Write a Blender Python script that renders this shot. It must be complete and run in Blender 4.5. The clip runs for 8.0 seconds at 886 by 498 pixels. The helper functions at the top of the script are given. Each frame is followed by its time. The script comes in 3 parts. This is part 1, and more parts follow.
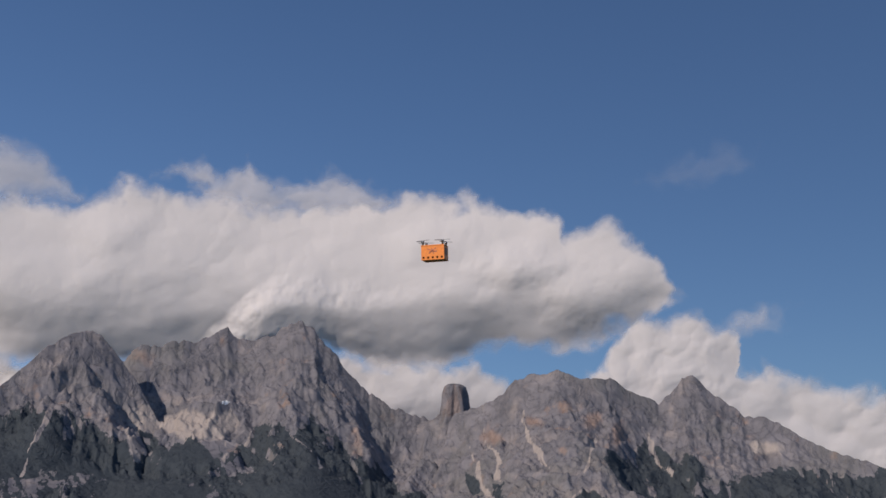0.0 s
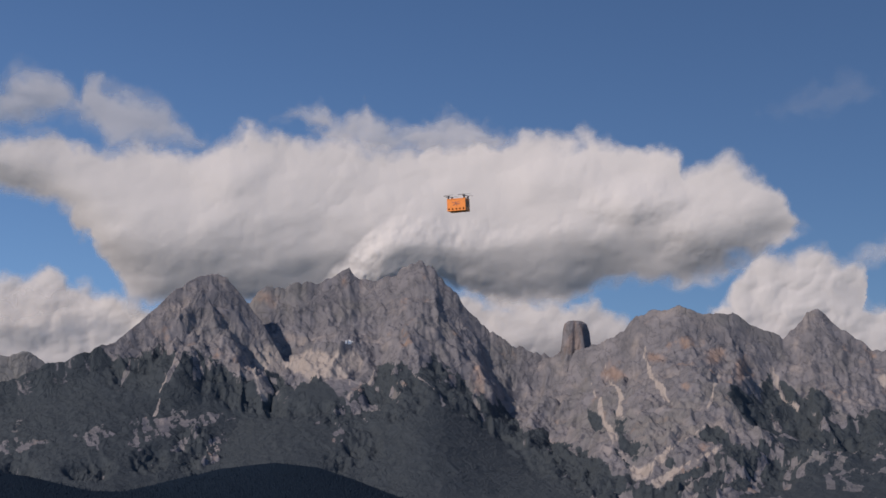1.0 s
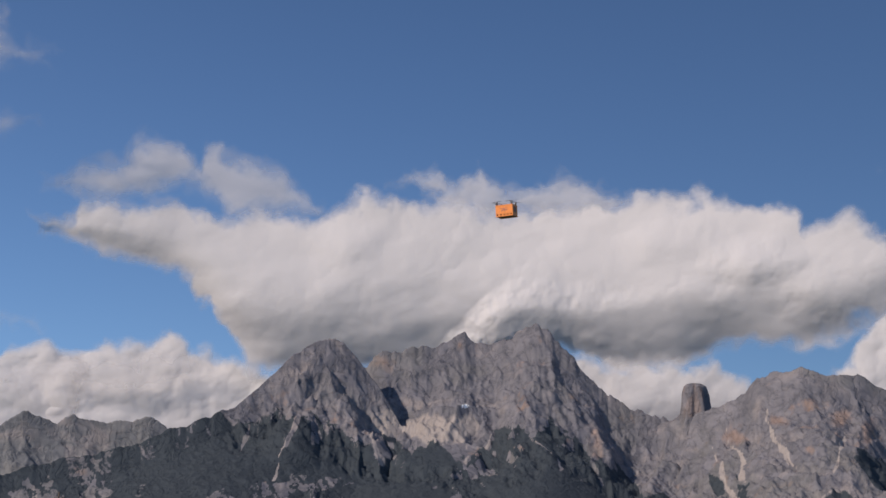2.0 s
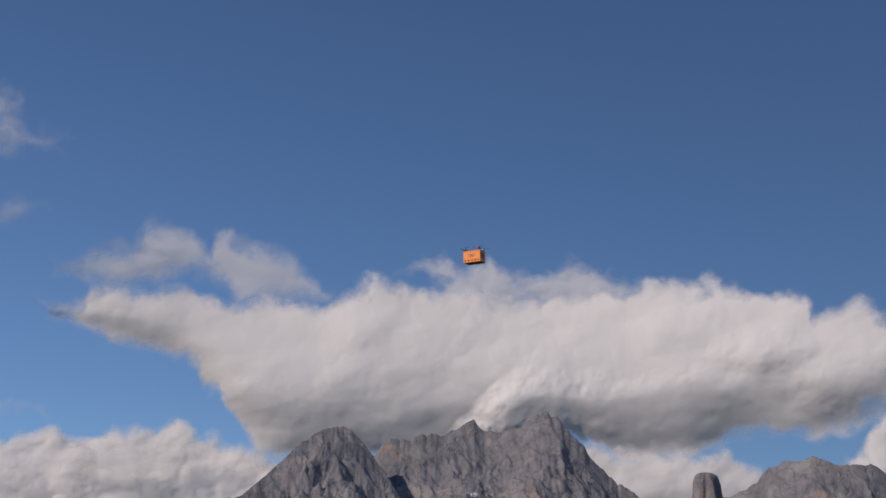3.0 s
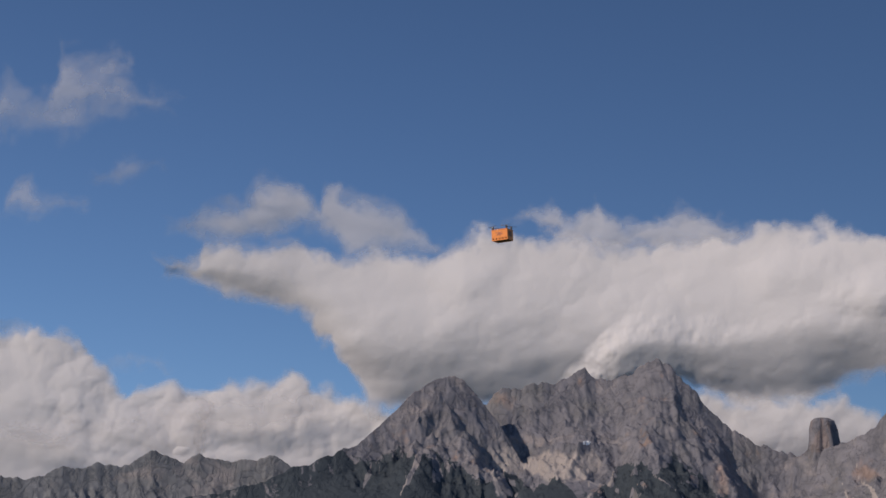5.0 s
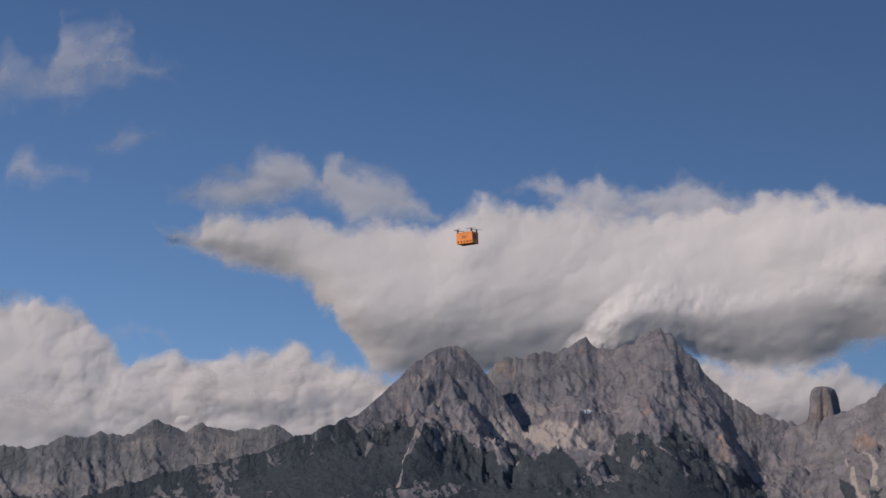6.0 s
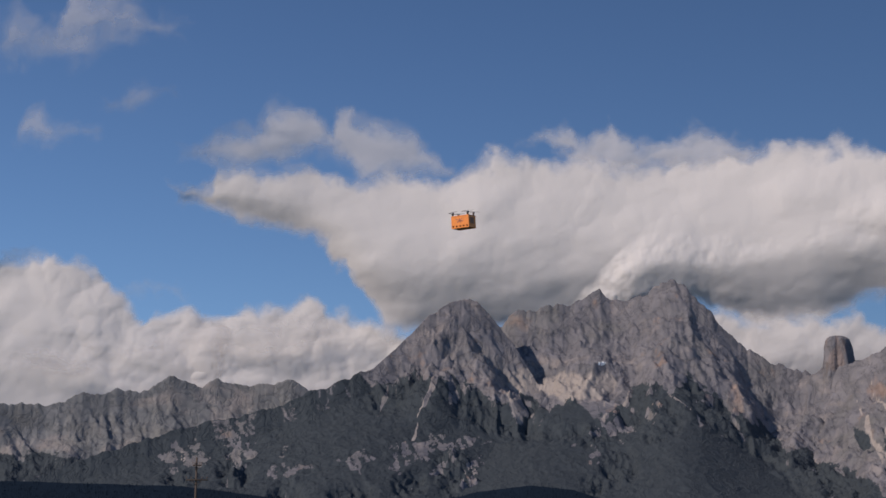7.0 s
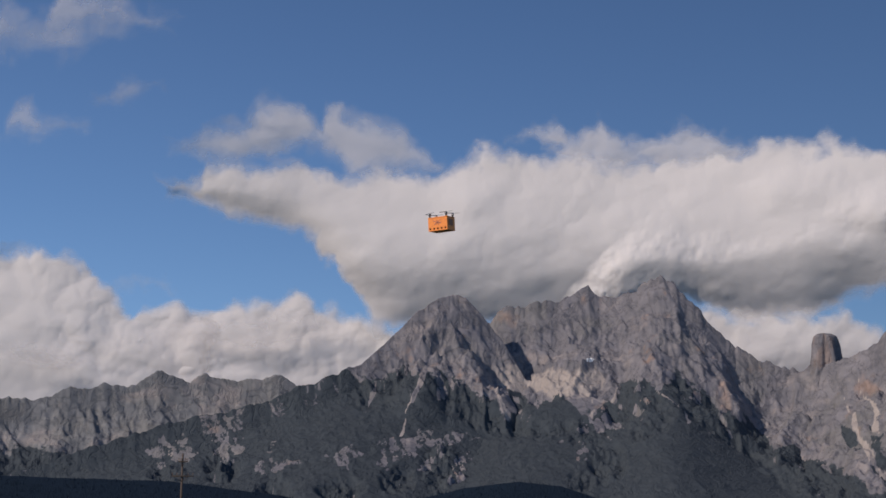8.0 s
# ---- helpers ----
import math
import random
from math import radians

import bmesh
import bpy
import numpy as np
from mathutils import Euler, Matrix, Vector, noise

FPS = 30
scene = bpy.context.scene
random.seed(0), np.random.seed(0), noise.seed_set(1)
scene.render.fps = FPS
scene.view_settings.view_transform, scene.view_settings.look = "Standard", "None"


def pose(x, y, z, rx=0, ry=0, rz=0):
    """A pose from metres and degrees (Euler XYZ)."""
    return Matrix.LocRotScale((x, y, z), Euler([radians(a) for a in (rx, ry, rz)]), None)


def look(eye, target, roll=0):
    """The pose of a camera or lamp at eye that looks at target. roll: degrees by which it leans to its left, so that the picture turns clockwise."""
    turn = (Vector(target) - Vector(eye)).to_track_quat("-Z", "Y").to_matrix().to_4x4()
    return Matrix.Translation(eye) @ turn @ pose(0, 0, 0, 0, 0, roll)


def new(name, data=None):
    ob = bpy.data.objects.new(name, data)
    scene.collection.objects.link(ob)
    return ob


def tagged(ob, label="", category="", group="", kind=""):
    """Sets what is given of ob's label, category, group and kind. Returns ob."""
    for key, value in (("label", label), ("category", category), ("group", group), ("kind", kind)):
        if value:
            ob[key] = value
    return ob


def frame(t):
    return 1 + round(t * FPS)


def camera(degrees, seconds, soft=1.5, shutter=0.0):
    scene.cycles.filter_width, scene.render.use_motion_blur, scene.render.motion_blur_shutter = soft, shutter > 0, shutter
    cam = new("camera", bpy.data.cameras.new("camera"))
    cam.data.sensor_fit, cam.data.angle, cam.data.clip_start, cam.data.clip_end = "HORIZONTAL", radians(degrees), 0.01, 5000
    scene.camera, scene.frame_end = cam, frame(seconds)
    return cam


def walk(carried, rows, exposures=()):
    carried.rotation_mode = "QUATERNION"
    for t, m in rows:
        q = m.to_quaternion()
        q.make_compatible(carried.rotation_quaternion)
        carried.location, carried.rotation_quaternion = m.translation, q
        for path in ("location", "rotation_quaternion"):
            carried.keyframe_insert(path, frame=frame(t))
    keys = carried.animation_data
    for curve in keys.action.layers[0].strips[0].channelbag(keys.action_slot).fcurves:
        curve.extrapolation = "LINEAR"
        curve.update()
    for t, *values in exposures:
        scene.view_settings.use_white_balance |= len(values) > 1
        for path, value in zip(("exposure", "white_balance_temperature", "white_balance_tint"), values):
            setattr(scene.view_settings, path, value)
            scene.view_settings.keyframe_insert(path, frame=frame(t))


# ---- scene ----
# ================= camera and its way =================
cam = camera(36.2, 8.0, soft=1.6)


def shot(x, y, z, heading, tilt, lean):
    """A camera pose: heading in degrees east of +y, tilt above the level, lean to its left."""
    a, e = radians(heading), radians(tilt)
    way = Vector((math.sin(a) * math.cos(e), math.cos(a) * math.cos(e), math.sin(e)))
    eye = Vector((x, y, z))
    return look(eye, eye + way, lean)


walk(cam, [
    (0, shot(-3.97, 4.69, 4.29, 6.15, 14.19, -0.42)),
    (0.2, shot(-3.94, 3.29, 4.08, 5.90, 13.14, -0.41)),
    (0.3, shot(-3.78, 2.70, 4.05, 5.32, 12.58, -0.41)),
    (0.5, shot(-3.46, 2.01, 3.99, 4.13, 12.63, -0.41)),
    (1, shot(-2.87, 0.80, 3.55, 0.98, 11.62, -0.41)),
    (1.5, shot(-2.32, 0.08, 2.95, -1.58, 11.57, -0.19)),
    (2, shot(-1.81, -0.18, 2.33, -4.01, 14.33, 0.00)),
    (2.2, shot(-1.69, -0.12, 2.16, -4.18, 15.03, 0.00)),
    (3.3, shot(-0.73, -0.07, 1.57, -4.78, 18.89, 0.61)),
    (3.5, shot(-0.41, -0.05, 1.59, -5.73, 19.15, 0.61)),
    (4, shot(0.00, 0.00, 1.55, -8.51, 18.04, 0.78)),
    (4.2, shot(0.12, -0.08, 1.56, -9.55, 17.03, 0.78)),
    (5.3, shot(0.47, -0.80, 2.05, -9.13, 15.84, 0.21)),
    (5.5, shot(0.72, -0.79, 2.12, -9.44, 15.77, 0.21)),
    (6, shot(0.88, -0.45, 2.56, -9.25, 14.57, 0.28)),
    (6.5, shot(0.89, 0.54, 3.11, -9.56, 13.43, 0.02)),
    (7, shot(0.84, 1.62, 3.59, -9.81, 12.61, -0.27)),
    (7.5, shot(0.77, 2.57, 3.92, -9.55, 12.11, -0.14)),
    (8, shot(0.73, 3.31, 4.09, -9.33, 12.43, -0.10)),
], [(0, -0.14), (0.5, -0.2), (1.5, -0.03), (2.2, -0.05), (3.5, -0.23), (4, -0.24), (5.5, -0.28), (6.5, -0.24), (8, -0.14)])

# ================= world, sun =================
SUN_HEADING, SUN_HEIGHT = -132.0, 32.0
world = bpy.data.worlds.new("sky")
scene.world = world
world.use_nodes = True
wn, wl = world.node_tree.nodes, world.node_tree.links
sky = wn.new("ShaderNodeTexSky")
sky.sky_type = "NISHITA"
sky.sun_disc = False
sky.sun_elevation = radians(SUN_HEIGHT)
sky.sun_rotation = radians(-SUN_HEADING)
sky.altitude = 800
sky.air_density = 1.0
sky.dust_density = 0.3
sky.ozone_density = 2.5
tint = wn.new("ShaderNodeMix")
tint.data_type, tint.blend_type = "RGBA", "MULTIPLY"
tint.inputs["Factor"].default_value = 1.0
tint.inputs["B"].default_value = (0.70, 0.82, 1.0, 1)
wl.new(sky.outputs["Color"], tint.inputs["A"])
wl.new(tint.outputs["Result"], wn["Background"].inputs["Color"])
wn["Background"].inputs["Strength"].default_value = 0.085

sun_data = bpy.data.lights.new("sun", "SUN")
sun_data.energy, sun_data.angle, sun_data.color = 4.2, radians(0.5), (1.0, 0.88, 0.79)
a, e = radians(SUN_HEADING), radians(SUN_HEIGHT)
to_sun = Vector((math.sin(a) * math.cos(e), math.cos(a) * math.cos(e), math.sin(e)))
sun = new("sun", sun_data)
sun.matrix_world = look(to_sun * 200, (0, 0, 0))


# ================= materials =================
def material(name, rough=0.9):
    m = bpy.data.materials.new(name)
    m.use_nodes = True
    n = m.node_tree.nodes
    n["Principled BSDF"].inputs["Roughness"].default_value = rough
    return m, n, m.node_tree.links, n["Principled BSDF"]


def noise_node(n, l, coord, scale, detail=6, rough=0.6, stretch=None, distort=0.0):
    t = n.new("ShaderNodeTexNoise")
    t.inputs["Scale"].default_value, t.inputs["Detail"].default_value = scale, detail
    t.inputs["Roughness"].default_value, t.inputs["Distortion"].default_value = rough, distort
    if stretch:
        mp = n.new("ShaderNodeMapping")
        mp.inputs["Scale"].default_value = stretch
        l.new(coord, mp.inputs["Vector"])
        coord = mp.outputs["Vector"]
    l.new(coord, t.inputs["Vector"])
    return t.outputs["Fac"]


def ramp(n, l, fac, stops):
    r = n.new("ShaderNodeValToRGB")
    while len(r.color_ramp.elements) < len(stops):
        r.color_ramp.elements.new(0.5)
    for el, (p, c) in zip(r.color_ramp.elements, stops):
        el.position, el.color = p, (*c, 1) if len(c) == 3 else c
    l.new(fac, r.inputs["Fac"])
    return r.outputs["Color"]


def mix(n, l, fac, c1, c2, kind="MIX"):
    m = n.new("ShaderNodeMix")
    m.data_type, m.blend_type = "RGBA", kind
    for key, v in (("Factor", fac), ("A", c1), ("B", c2)):
        if isinstance(v, (int, float)):
            m.inputs[key].default_value = v
        elif isinstance(v, tuple):
            m.inputs[key].default_value = (*v, 1)
        else:
            l.new(v, m.inputs[key])
    return m.outputs["Result"]


def maths(n, l, op, a, b=0.0, c=0.0, clamp=False):
    m = n.new("ShaderNodeMath")
    m.operation, m.use_clamp = op, clamp
    for i, v in enumerate((a, b, c)):
        if isinstance(v, (int, float)):
            m.inputs[i].default_value = v
        else:
            l.new(v, m.inputs[i])
    return m.outputs[0]


def step_between(n, l, v, lo, hi):
    r = n.new("ShaderNodeMapRange")
    r.interpolation_type = "SMOOTHSTEP"
    r.inputs["From Min"].default_value, r.inputs["From Max"].default_value = lo, hi
    l.new(v, r.inputs["Value"])
    return r.outputs["Result"]


def bump(n, l, height, strength, distance, bsdf):
    b = n.new("ShaderNodeBump")
    b.inputs["Strength"].default_value, b.inputs["Distance"].default_value = strength, distance
    l.new(height, b.inputs["Height"])
    l.new(b.outputs["Normal"], bsdf.inputs["Normal"])


def attribute(n, name):
    t = n.new("ShaderNodeAttribute")
    t.attribute_name = name
    return t.outputs["Fac"]


def mountain_material(name, rock_dark, rock_light, rust=0.5):
    """Limestone with rust stains, pale scree and conifer green by the mesh's own cover attributes; the green holds
    painted haze.
    """
    m, n, l, bsdf = material(name, 0.95)
    co = n.new("ShaderNodeTexCoord").outputs["Object"]
    big = noise_node(n, l, co, 0.005, 5, 0.6)
    streak = noise_node(n, l, co, 0.014, 9, 0.68, (1.0, 1.0, 1.1), 0.7)
    fine = noise_node(n, l, co, 0.09, 8, 0.7)
    crack = maths(n, l, "ABSOLUTE", maths(n, l, "SUBTRACT", noise_node(n, l, co, 0.02, 6, 0.6, (1.0, 1.0, 0.8), 0.8), 0.5))
    rock = ramp(n, l, streak, [(0.3, rock_dark), (0.5, tuple((a + b) / 2 for a, b in zip(rock_dark, rock_light))), (0.68, rock_light)])
    rock = mix(n, l, step_between(n, l, fine, 0.35, 0.75), mix(n, l, 0.35, rock, rock_dark), rock)
    rock = mix(n, l, step_between(n, l, crack, 0.016, 0.0), rock, tuple(c * 0.85 for c in rock_dark))
    pale = step_between(n, l, noise_node(n, l, co, 0.007, 7, 0.62, (1.0, 1.0, 1.3), 0.6), 0.5, 0.68)
    rock = mix(n, l, maths(n, l, "MULTIPLY", pale, 0.6), rock, (0.31, 0.272, 0.262))
    rusty = maths(n, l, "MULTIPLY", step_between(n, l, noise_node(n, l, co, 0.011, 5, 0.6, (1, 1, 0.8)), 0.6, 0.72), rust)
    rock = mix(n, l, rusty, rock, (0.35, 0.22, 0.15))
    rock = mix(n, l, maths(n, l, "MULTIPLY", attribute(n, "rust"), 0.42), rock, (0.36, 0.225, 0.155))
    rock = mix(n, l, maths(n, l, "MULTIPLY", step_between(n, l, big, 0.48, 0.66), 0.5), rock, (0.17, 0.165, 0.16))
    scree = maths(n, l, "ADD", attribute(n, "scree"), maths(n, l, "MULTIPLY_ADD", streak, 0.5, -0.25))
    rock = mix(n, l, step_between(n, l, scree, 0.3, 0.62), rock, mix(n, l, fine, (0.28, 0.245, 0.23), (0.385, 0.34, 0.318)))
    wood = maths(n, l, "ADD", attribute(n, "forest"), maths(n, l, "ADD", maths(n, l, "MULTIPLY_ADD", fine, 0.7, -0.35), maths(n, l, "MULTIPLY_ADD", streak, 0.5, -0.25)))
    wood = step_between(n, l, wood, 0.44, 0.56)
    # wood green, lifted and blued by haze painted into it
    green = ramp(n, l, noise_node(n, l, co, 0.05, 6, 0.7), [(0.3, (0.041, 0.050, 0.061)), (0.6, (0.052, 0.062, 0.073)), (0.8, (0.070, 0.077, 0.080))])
    snow = step_between(n, l, attribute(n, "snow"), 0.45, 0.6)
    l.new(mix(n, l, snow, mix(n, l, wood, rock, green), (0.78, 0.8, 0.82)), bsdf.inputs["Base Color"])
    h = maths(n, l, "ADD", maths(n, l, "MULTIPLY", streak, 1.0), maths(n, l, "MULTIPLY", fine, 0.6))
    h = maths(n, l, "ADD", h, step_between(n, l, crack, 0.0, 0.06))
    bump(n, l, h, 0.5, 5.0, bsdf)
    bsdf.inputs["Specular IOR Level"].default_value = 0.1
    return m


# the blue in these rock tones is distance haze put into the colour
ROCK = mountain_material("limestone", (0.116, 0.115, 0.131), (0.234, 0.221, 0.240))
ROCK_FAR = mountain_material("far_limestone", (0.110, 0.116, 0.128), (0.225, 0.225, 0.235), 0.1)


def forest_material(name, shade):
    m, n, l, bsdf = material(name, 0.9)
    co = n.new("ShaderNodeTexCoord").outputs["Object"]
    isl = n.new("ShaderNodeNewGeometry").outputs["Random Per Island"]
    v = maths(n, l, "MULTIPLY_ADD", isl, 0.6, maths(n, l, "MULTIPLY", noise_node(n, l, co, 0.01, 3), 0.4))
    l.new(ramp(n, l, v, [(p, tuple(c * k for c in shade)) for p, k in ((0.1, 0.88), (0.6, 1.0), (0.95, 1.14))]), bsdf.inputs["Base Color"])
    bsdf.inputs["Specular IOR Level"].default_value = 0.04
    return m


# conifers of the far slopes, with aerial haze put into their blue-grey
CONIFER = forest_material("hazy_conifer", (0.051, 0.061, 0.075))
# the same woods darker and bluer: the foothill's cloud shade put into the colour
SHADED_WOODS = forest_material("shaded_conifer", (0.011, 0.019, 0.032))


def meadow_material():
    m, n, l, bsdf = material("meadow", 0.95)
    co = n.new("ShaderNodeTexCoord").outputs["Object"]
    v = maths(n, l, "MULTIPLY_ADD", noise_node(n, l, co, 0.02, 6), 0.6, maths(n, l, "MULTIPLY", noise_node(n, l, co, 2.0, 4), 0.4))
    l.new(ramp(n, l, v, [(0.3, (0.035, 0.06, 0.02)), (0.7, (0.09, 0.12, 0.04))]), bsdf.inputs["Base Color"])
    bump(n, l, noise_node(n, l, co, 6.0, 5), 0.6, 0.05, bsdf)
    return m


MEADOW = meadow_material()


def cloud_material(name, lo, hi, ragged, dense=1.0):
    """Bright water droplets: white, scattering light through; thin and torn where the cloud's thickness runs out."""
    m = bpy.data.materials.new(name)
    m.use_nodes = True
    n, l = m.node_tree.nodes, m.node_tree.links
    n.remove(n["Principled BSDF"])
    out = n["Material Output"]
    co = n.new("ShaderNodeTexCoord").outputs["Object"]
    torn = maths(n, l, "MULTIPLY_ADD", noise_node(n, l, co, 0.009, 6, 0.52, None, 0.3), ragged, -0.5 * ragged)
    thick = maths(n, l, "ADD", attribute(n, "thick"), torn)
    alpha = maths(n, l, "MULTIPLY", step_between(n, l, thick, lo, hi), dense)
    white = n.new("ShaderNodeBsdfDiffuse")
    white.inputs["Color"].default_value = (0.68, 0.648, 0.645, 1)
    glow = n.new("ShaderNodeBsdfTranslucent")
    glow.inputs["Color"].default_value = (0.68, 0.648, 0.645, 1)
    b = n.new("ShaderNodeBump")
    b.inputs["Strength"].default_value, b.inputs["Distance"].default_value = 0.08, 40.0
    l.new(noise_node(n, l, co, 0.010, 6, 0.55, None, 0.3), b.inputs["Height"])
    # light wanders inside a cloud: its shading follows the surface only in part
    half = n.new("ShaderNodeVectorMath")
    half.operation = "MULTIPLY_ADD"
    half.inputs[1].default_value = (0.9, 0.9, 0.9)
    half.inputs[2].default_value = (-0.02, -0.05, 0.05)
    l.new(b.outputs["Normal"], half.inputs[0])
    unit = n.new("ShaderNodeVectorMath")
    unit.operation = "NORMALIZE"
    l.new(half.outputs["Vector"], unit.inputs[0])
    l.new(unit.outputs["Vector"], white.inputs["Normal"])
    both = n.new("ShaderNodeMixShader")
    both.inputs[0].default_value = 0.2
    l.new(white.outputs[0], both.inputs[1])
    l.new(glow.outputs[0], both.inputs[2])
    clear = n.new("ShaderNodeBsdfTransparent")
    mx = n.new("ShaderNodeMixShader")
    l.new(alpha, mx.inputs[0])
    l.new(clear.outputs[0], mx.inputs[1])
    l.new(both.outputs[0], mx.inputs[2])
    l.new(mx.outputs[0], out.inputs["Surface"])
    return m


CLOUD = cloud_material("cloud_dense", -0.12, 0.62, 0.8)
CLOUD_HEAP = cloud_material("cloud_heaped", -0.1, 0.45, 0.7)
CLOUD_FAINT = cloud_material("cloud_faint", 0.0, 0.9, 0.6, 0.09)
CLOUD_THIN = cloud_material("cloud_thin", -0.1, 0.95, 1.0, 0.72)
CLOUD_WISP = cloud_material("cloud_wisp", -0.1, 1.2, 1.2, 0.47)


def paint(name, colour, rough=0.5, metal=0.0, vary=0.12, scale=25.0):
    m, n, l, bsdf = material(name, rough)
    co = n.new("ShaderNodeTexCoord").outputs["Object"]
    dark = tuple(c * (1 - vary * 2) for c in colour)
    light = tuple(min(1, c * (1 + vary)) for c in colour)
    v = maths(n, l, "MULTIPLY_ADD", noise_node(n, l, co, scale, 6), 0.7, maths(n, l, "MULTIPLY", noise_node(n, l, co, scale * 9, 4), 0.3))
    l.new(ramp(n, l, v, [(0.3, dark), (0.65, light)]), bsdf.inputs["Base Color"])
    bsdf.inputs["Metallic"].default_value = metal
    bump(n, l, noise_node(n, l, co, scale * 6, 4), 0.15, 0.002, bsdf)
    return m


ORANGE = paint("orange_plastic", (0.85, 0.26, 0.045), 0.45)
DARK = paint("dark_plastic", (0.02, 0.018, 0.017), 0.5)
BLACK = paint("black_carbon", (0.03, 0.03, 0.032), 0.35)
STEEL = paint("motor_metal", (0.25, 0.25, 0.27), 0.35, 0.9)
BROWN = paint("printed_mark", (0.44, 0.15, 0.09), 0.5)
GREY_LABEL = paint("side_print", (0.30, 0.13, 0.07), 0.6)
POLE_WOOD = paint("pole_wood", (0.07, 0.05, 0.04), 0.85, 0, 0.25, 4.0)
CERAMIC = paint("ceramic", (0.12, 0.07, 0.05), 0.3)


# ================= noise and mesh helpers =================
def lattice(ix, iy, seed):
    h = (ix.astype(np.int64) * 374761393 + iy.astype(np.int64) * 668265263 + seed * 2147483647) & 0xFFFFFFFF
    h = ((h ^ (h >> 13)) * 1274126177) & 0xFFFFFFFF
    h = ((h ^ (h >> 16)) * 2246822519) & 0xFFFFFFFF
    return ((h ^ (h >> 15)) & 0xFFFF) / 65535.0


def soft_noise(x, y, seed):
    ix, iy = np.floor(x), np.floor(y)
    fx, fy = x - ix, y - iy
    fx, fy = fx * fx * fx * (fx * (fx * 6 - 15) + 10), fy * fy * fy * (fy * (fy * 6 - 15) + 10)
    a, b = lattice(ix, iy, seed), lattice(ix + 1, iy, seed)
    c, d = lattice(ix, iy + 1, seed), lattice(ix + 1, iy + 1, seed)
    return (a * (1 - fx) + b * fx) * (1 - fy) + (c * (1 - fx) + d * fx) * fy


def fbm(x, y, seed, octaves=5, gain=0.5):
    """Summed noise from 0 to 1."""
    total, amp, norm = 0, 1.0, 0
    for k in range(octaves):
        total = total + amp * soft_noise(x * 2 ** k + 17.3 * k, y * 2 ** k - 9.1 * k, seed + k)
        norm += amp
        amp *= gain
    return total / norm


def ridged(x, y, seed, octaves=4, gain=0.5, worn=0.0):
    """0 on the crests, up to 1 in the gullies; worn rounds the crests."""
    total, amp, norm = 0, 1.0, 0
    for k in range(octaves):
        total = total + amp * np.sqrt((2 * soft_noise(x * 2 ** k + 5.7 * k, y * 2 ** k + 3.3 * k, seed + k) - 1) ** 2 + worn)
        norm += amp
        amp *= gain
    return total / norm


def smooth(lo, hi, v):
    t = np.clip((v - lo) / (hi - lo), 0, 1)
    return t * t * (3 - 2 * t)


def blurred(v, sigma, axis):
    k = np.arange(-int(3 * sigma) - 1, int(3 * sigma) + 2)
    w = np.exp(-0.5 * (k / sigma) ** 2)
    w /= w.sum()
    pad = [(0, 0)] * v.ndim
    pad[axis] = (len(k) // 2, len(k) // 2)
    return np.apply_along_axis(lambda c: np.convolve(c, w, "valid"), axis, np.pad(v, pad, mode="edge"))


def sheet(name, x, y, z, mat, attributes=(), keep=None):
    """A smooth mesh over a grid of points, with float attributes."""
    rows, cols = x.shape
    idx = np.arange(rows * cols).reshape(rows, cols)
    quads = np.stack([idx[:-1, :-1], idx[:-1, 1:], idx[1:, 1:], idx[1:, :-1]], -1).reshape(-1, 4)
    co = np.stack([x, y, z], -1).reshape(-1, 3)
    attributes = [(k, v.reshape(-1)) for k, v in attributes]
    if keep is not None:
        quads = quads[keep.reshape(-1)[quads].any(1)]
        used = np.unique(quads)
        back = np.zeros(rows * cols, np.int64)
        back[used] = np.arange(len(used))
        quads, co = back[quads], co[used]
        attributes = [(k, v[used]) for k, v in attributes]
    me = bpy.data.meshes.new(name)
    me.vertices.add(len(co))
    me.vertices.foreach_set("co", co.astype(np.float32).ravel())
    me.loops.add(len(quads) * 4)
    me.loops.foreach_set("vertex_index", quads.astype(np.int32).ravel())
    me.polygons.add(len(quads))
    me.polygons.foreach_set("loop_start", np.arange(0, len(quads) * 4, 4, dtype=np.int32))
    me.polygons.foreach_set("use_smooth", np.ones(len(quads), bool))
    for k, v in attributes:
        me.attributes.new(k, "FLOAT", "POINT").data.foreach_set("value", v.astype(np.float32))
    me.update()
    me.validate()
    me.materials.append(mat)
    return new(name, me)


def part(name, bm, mat, parent=None, label="", flat=False):
    """Links a bmesh as one mesh object under a thing or a part."""
    me = bpy.data.meshes.new(name)
    bm.to_mesh(me)
    bm.free()
    for p in me.polygons:
        p.use_smooth = not flat
    me.materials.append(mat)
    ob = new(name, me)
    ob.parent = parent
    if label:
        tagged(ob, label)
    return ob


def block(bm, cx, cy, cz, sx, sy, sz, bevel=0.0, turn=None):
    m = Matrix.Translation((cx, cy, cz)) @ (turn or Matrix()) @ Matrix.Diagonal((sx, sy, sz, 1))
    made = bmesh.ops.create_cube(bm, size=1, matrix=m)["verts"]
    if bevel:
        edges = {ed for v in made for ed in v.link_edges}
        bmesh.ops.bevel(bm, geom=list(edges), offset=bevel, segments=2, affect="EDGES", profile=0.5)
    return bm


def rod(bm, p, q, r1, r2, sides=10):
    p, q = Vector(p), Vector(q)
    d = q - p
    m = Matrix.Translation((p + q) / 2) @ d.to_track_quat("Z", "Y").to_matrix().to_4x4()
    bmesh.ops.create_cone(bm, cap_ends=True, segments=sides, radius1=r1, radius2=r2, depth=d.length, matrix=m)
    return bm


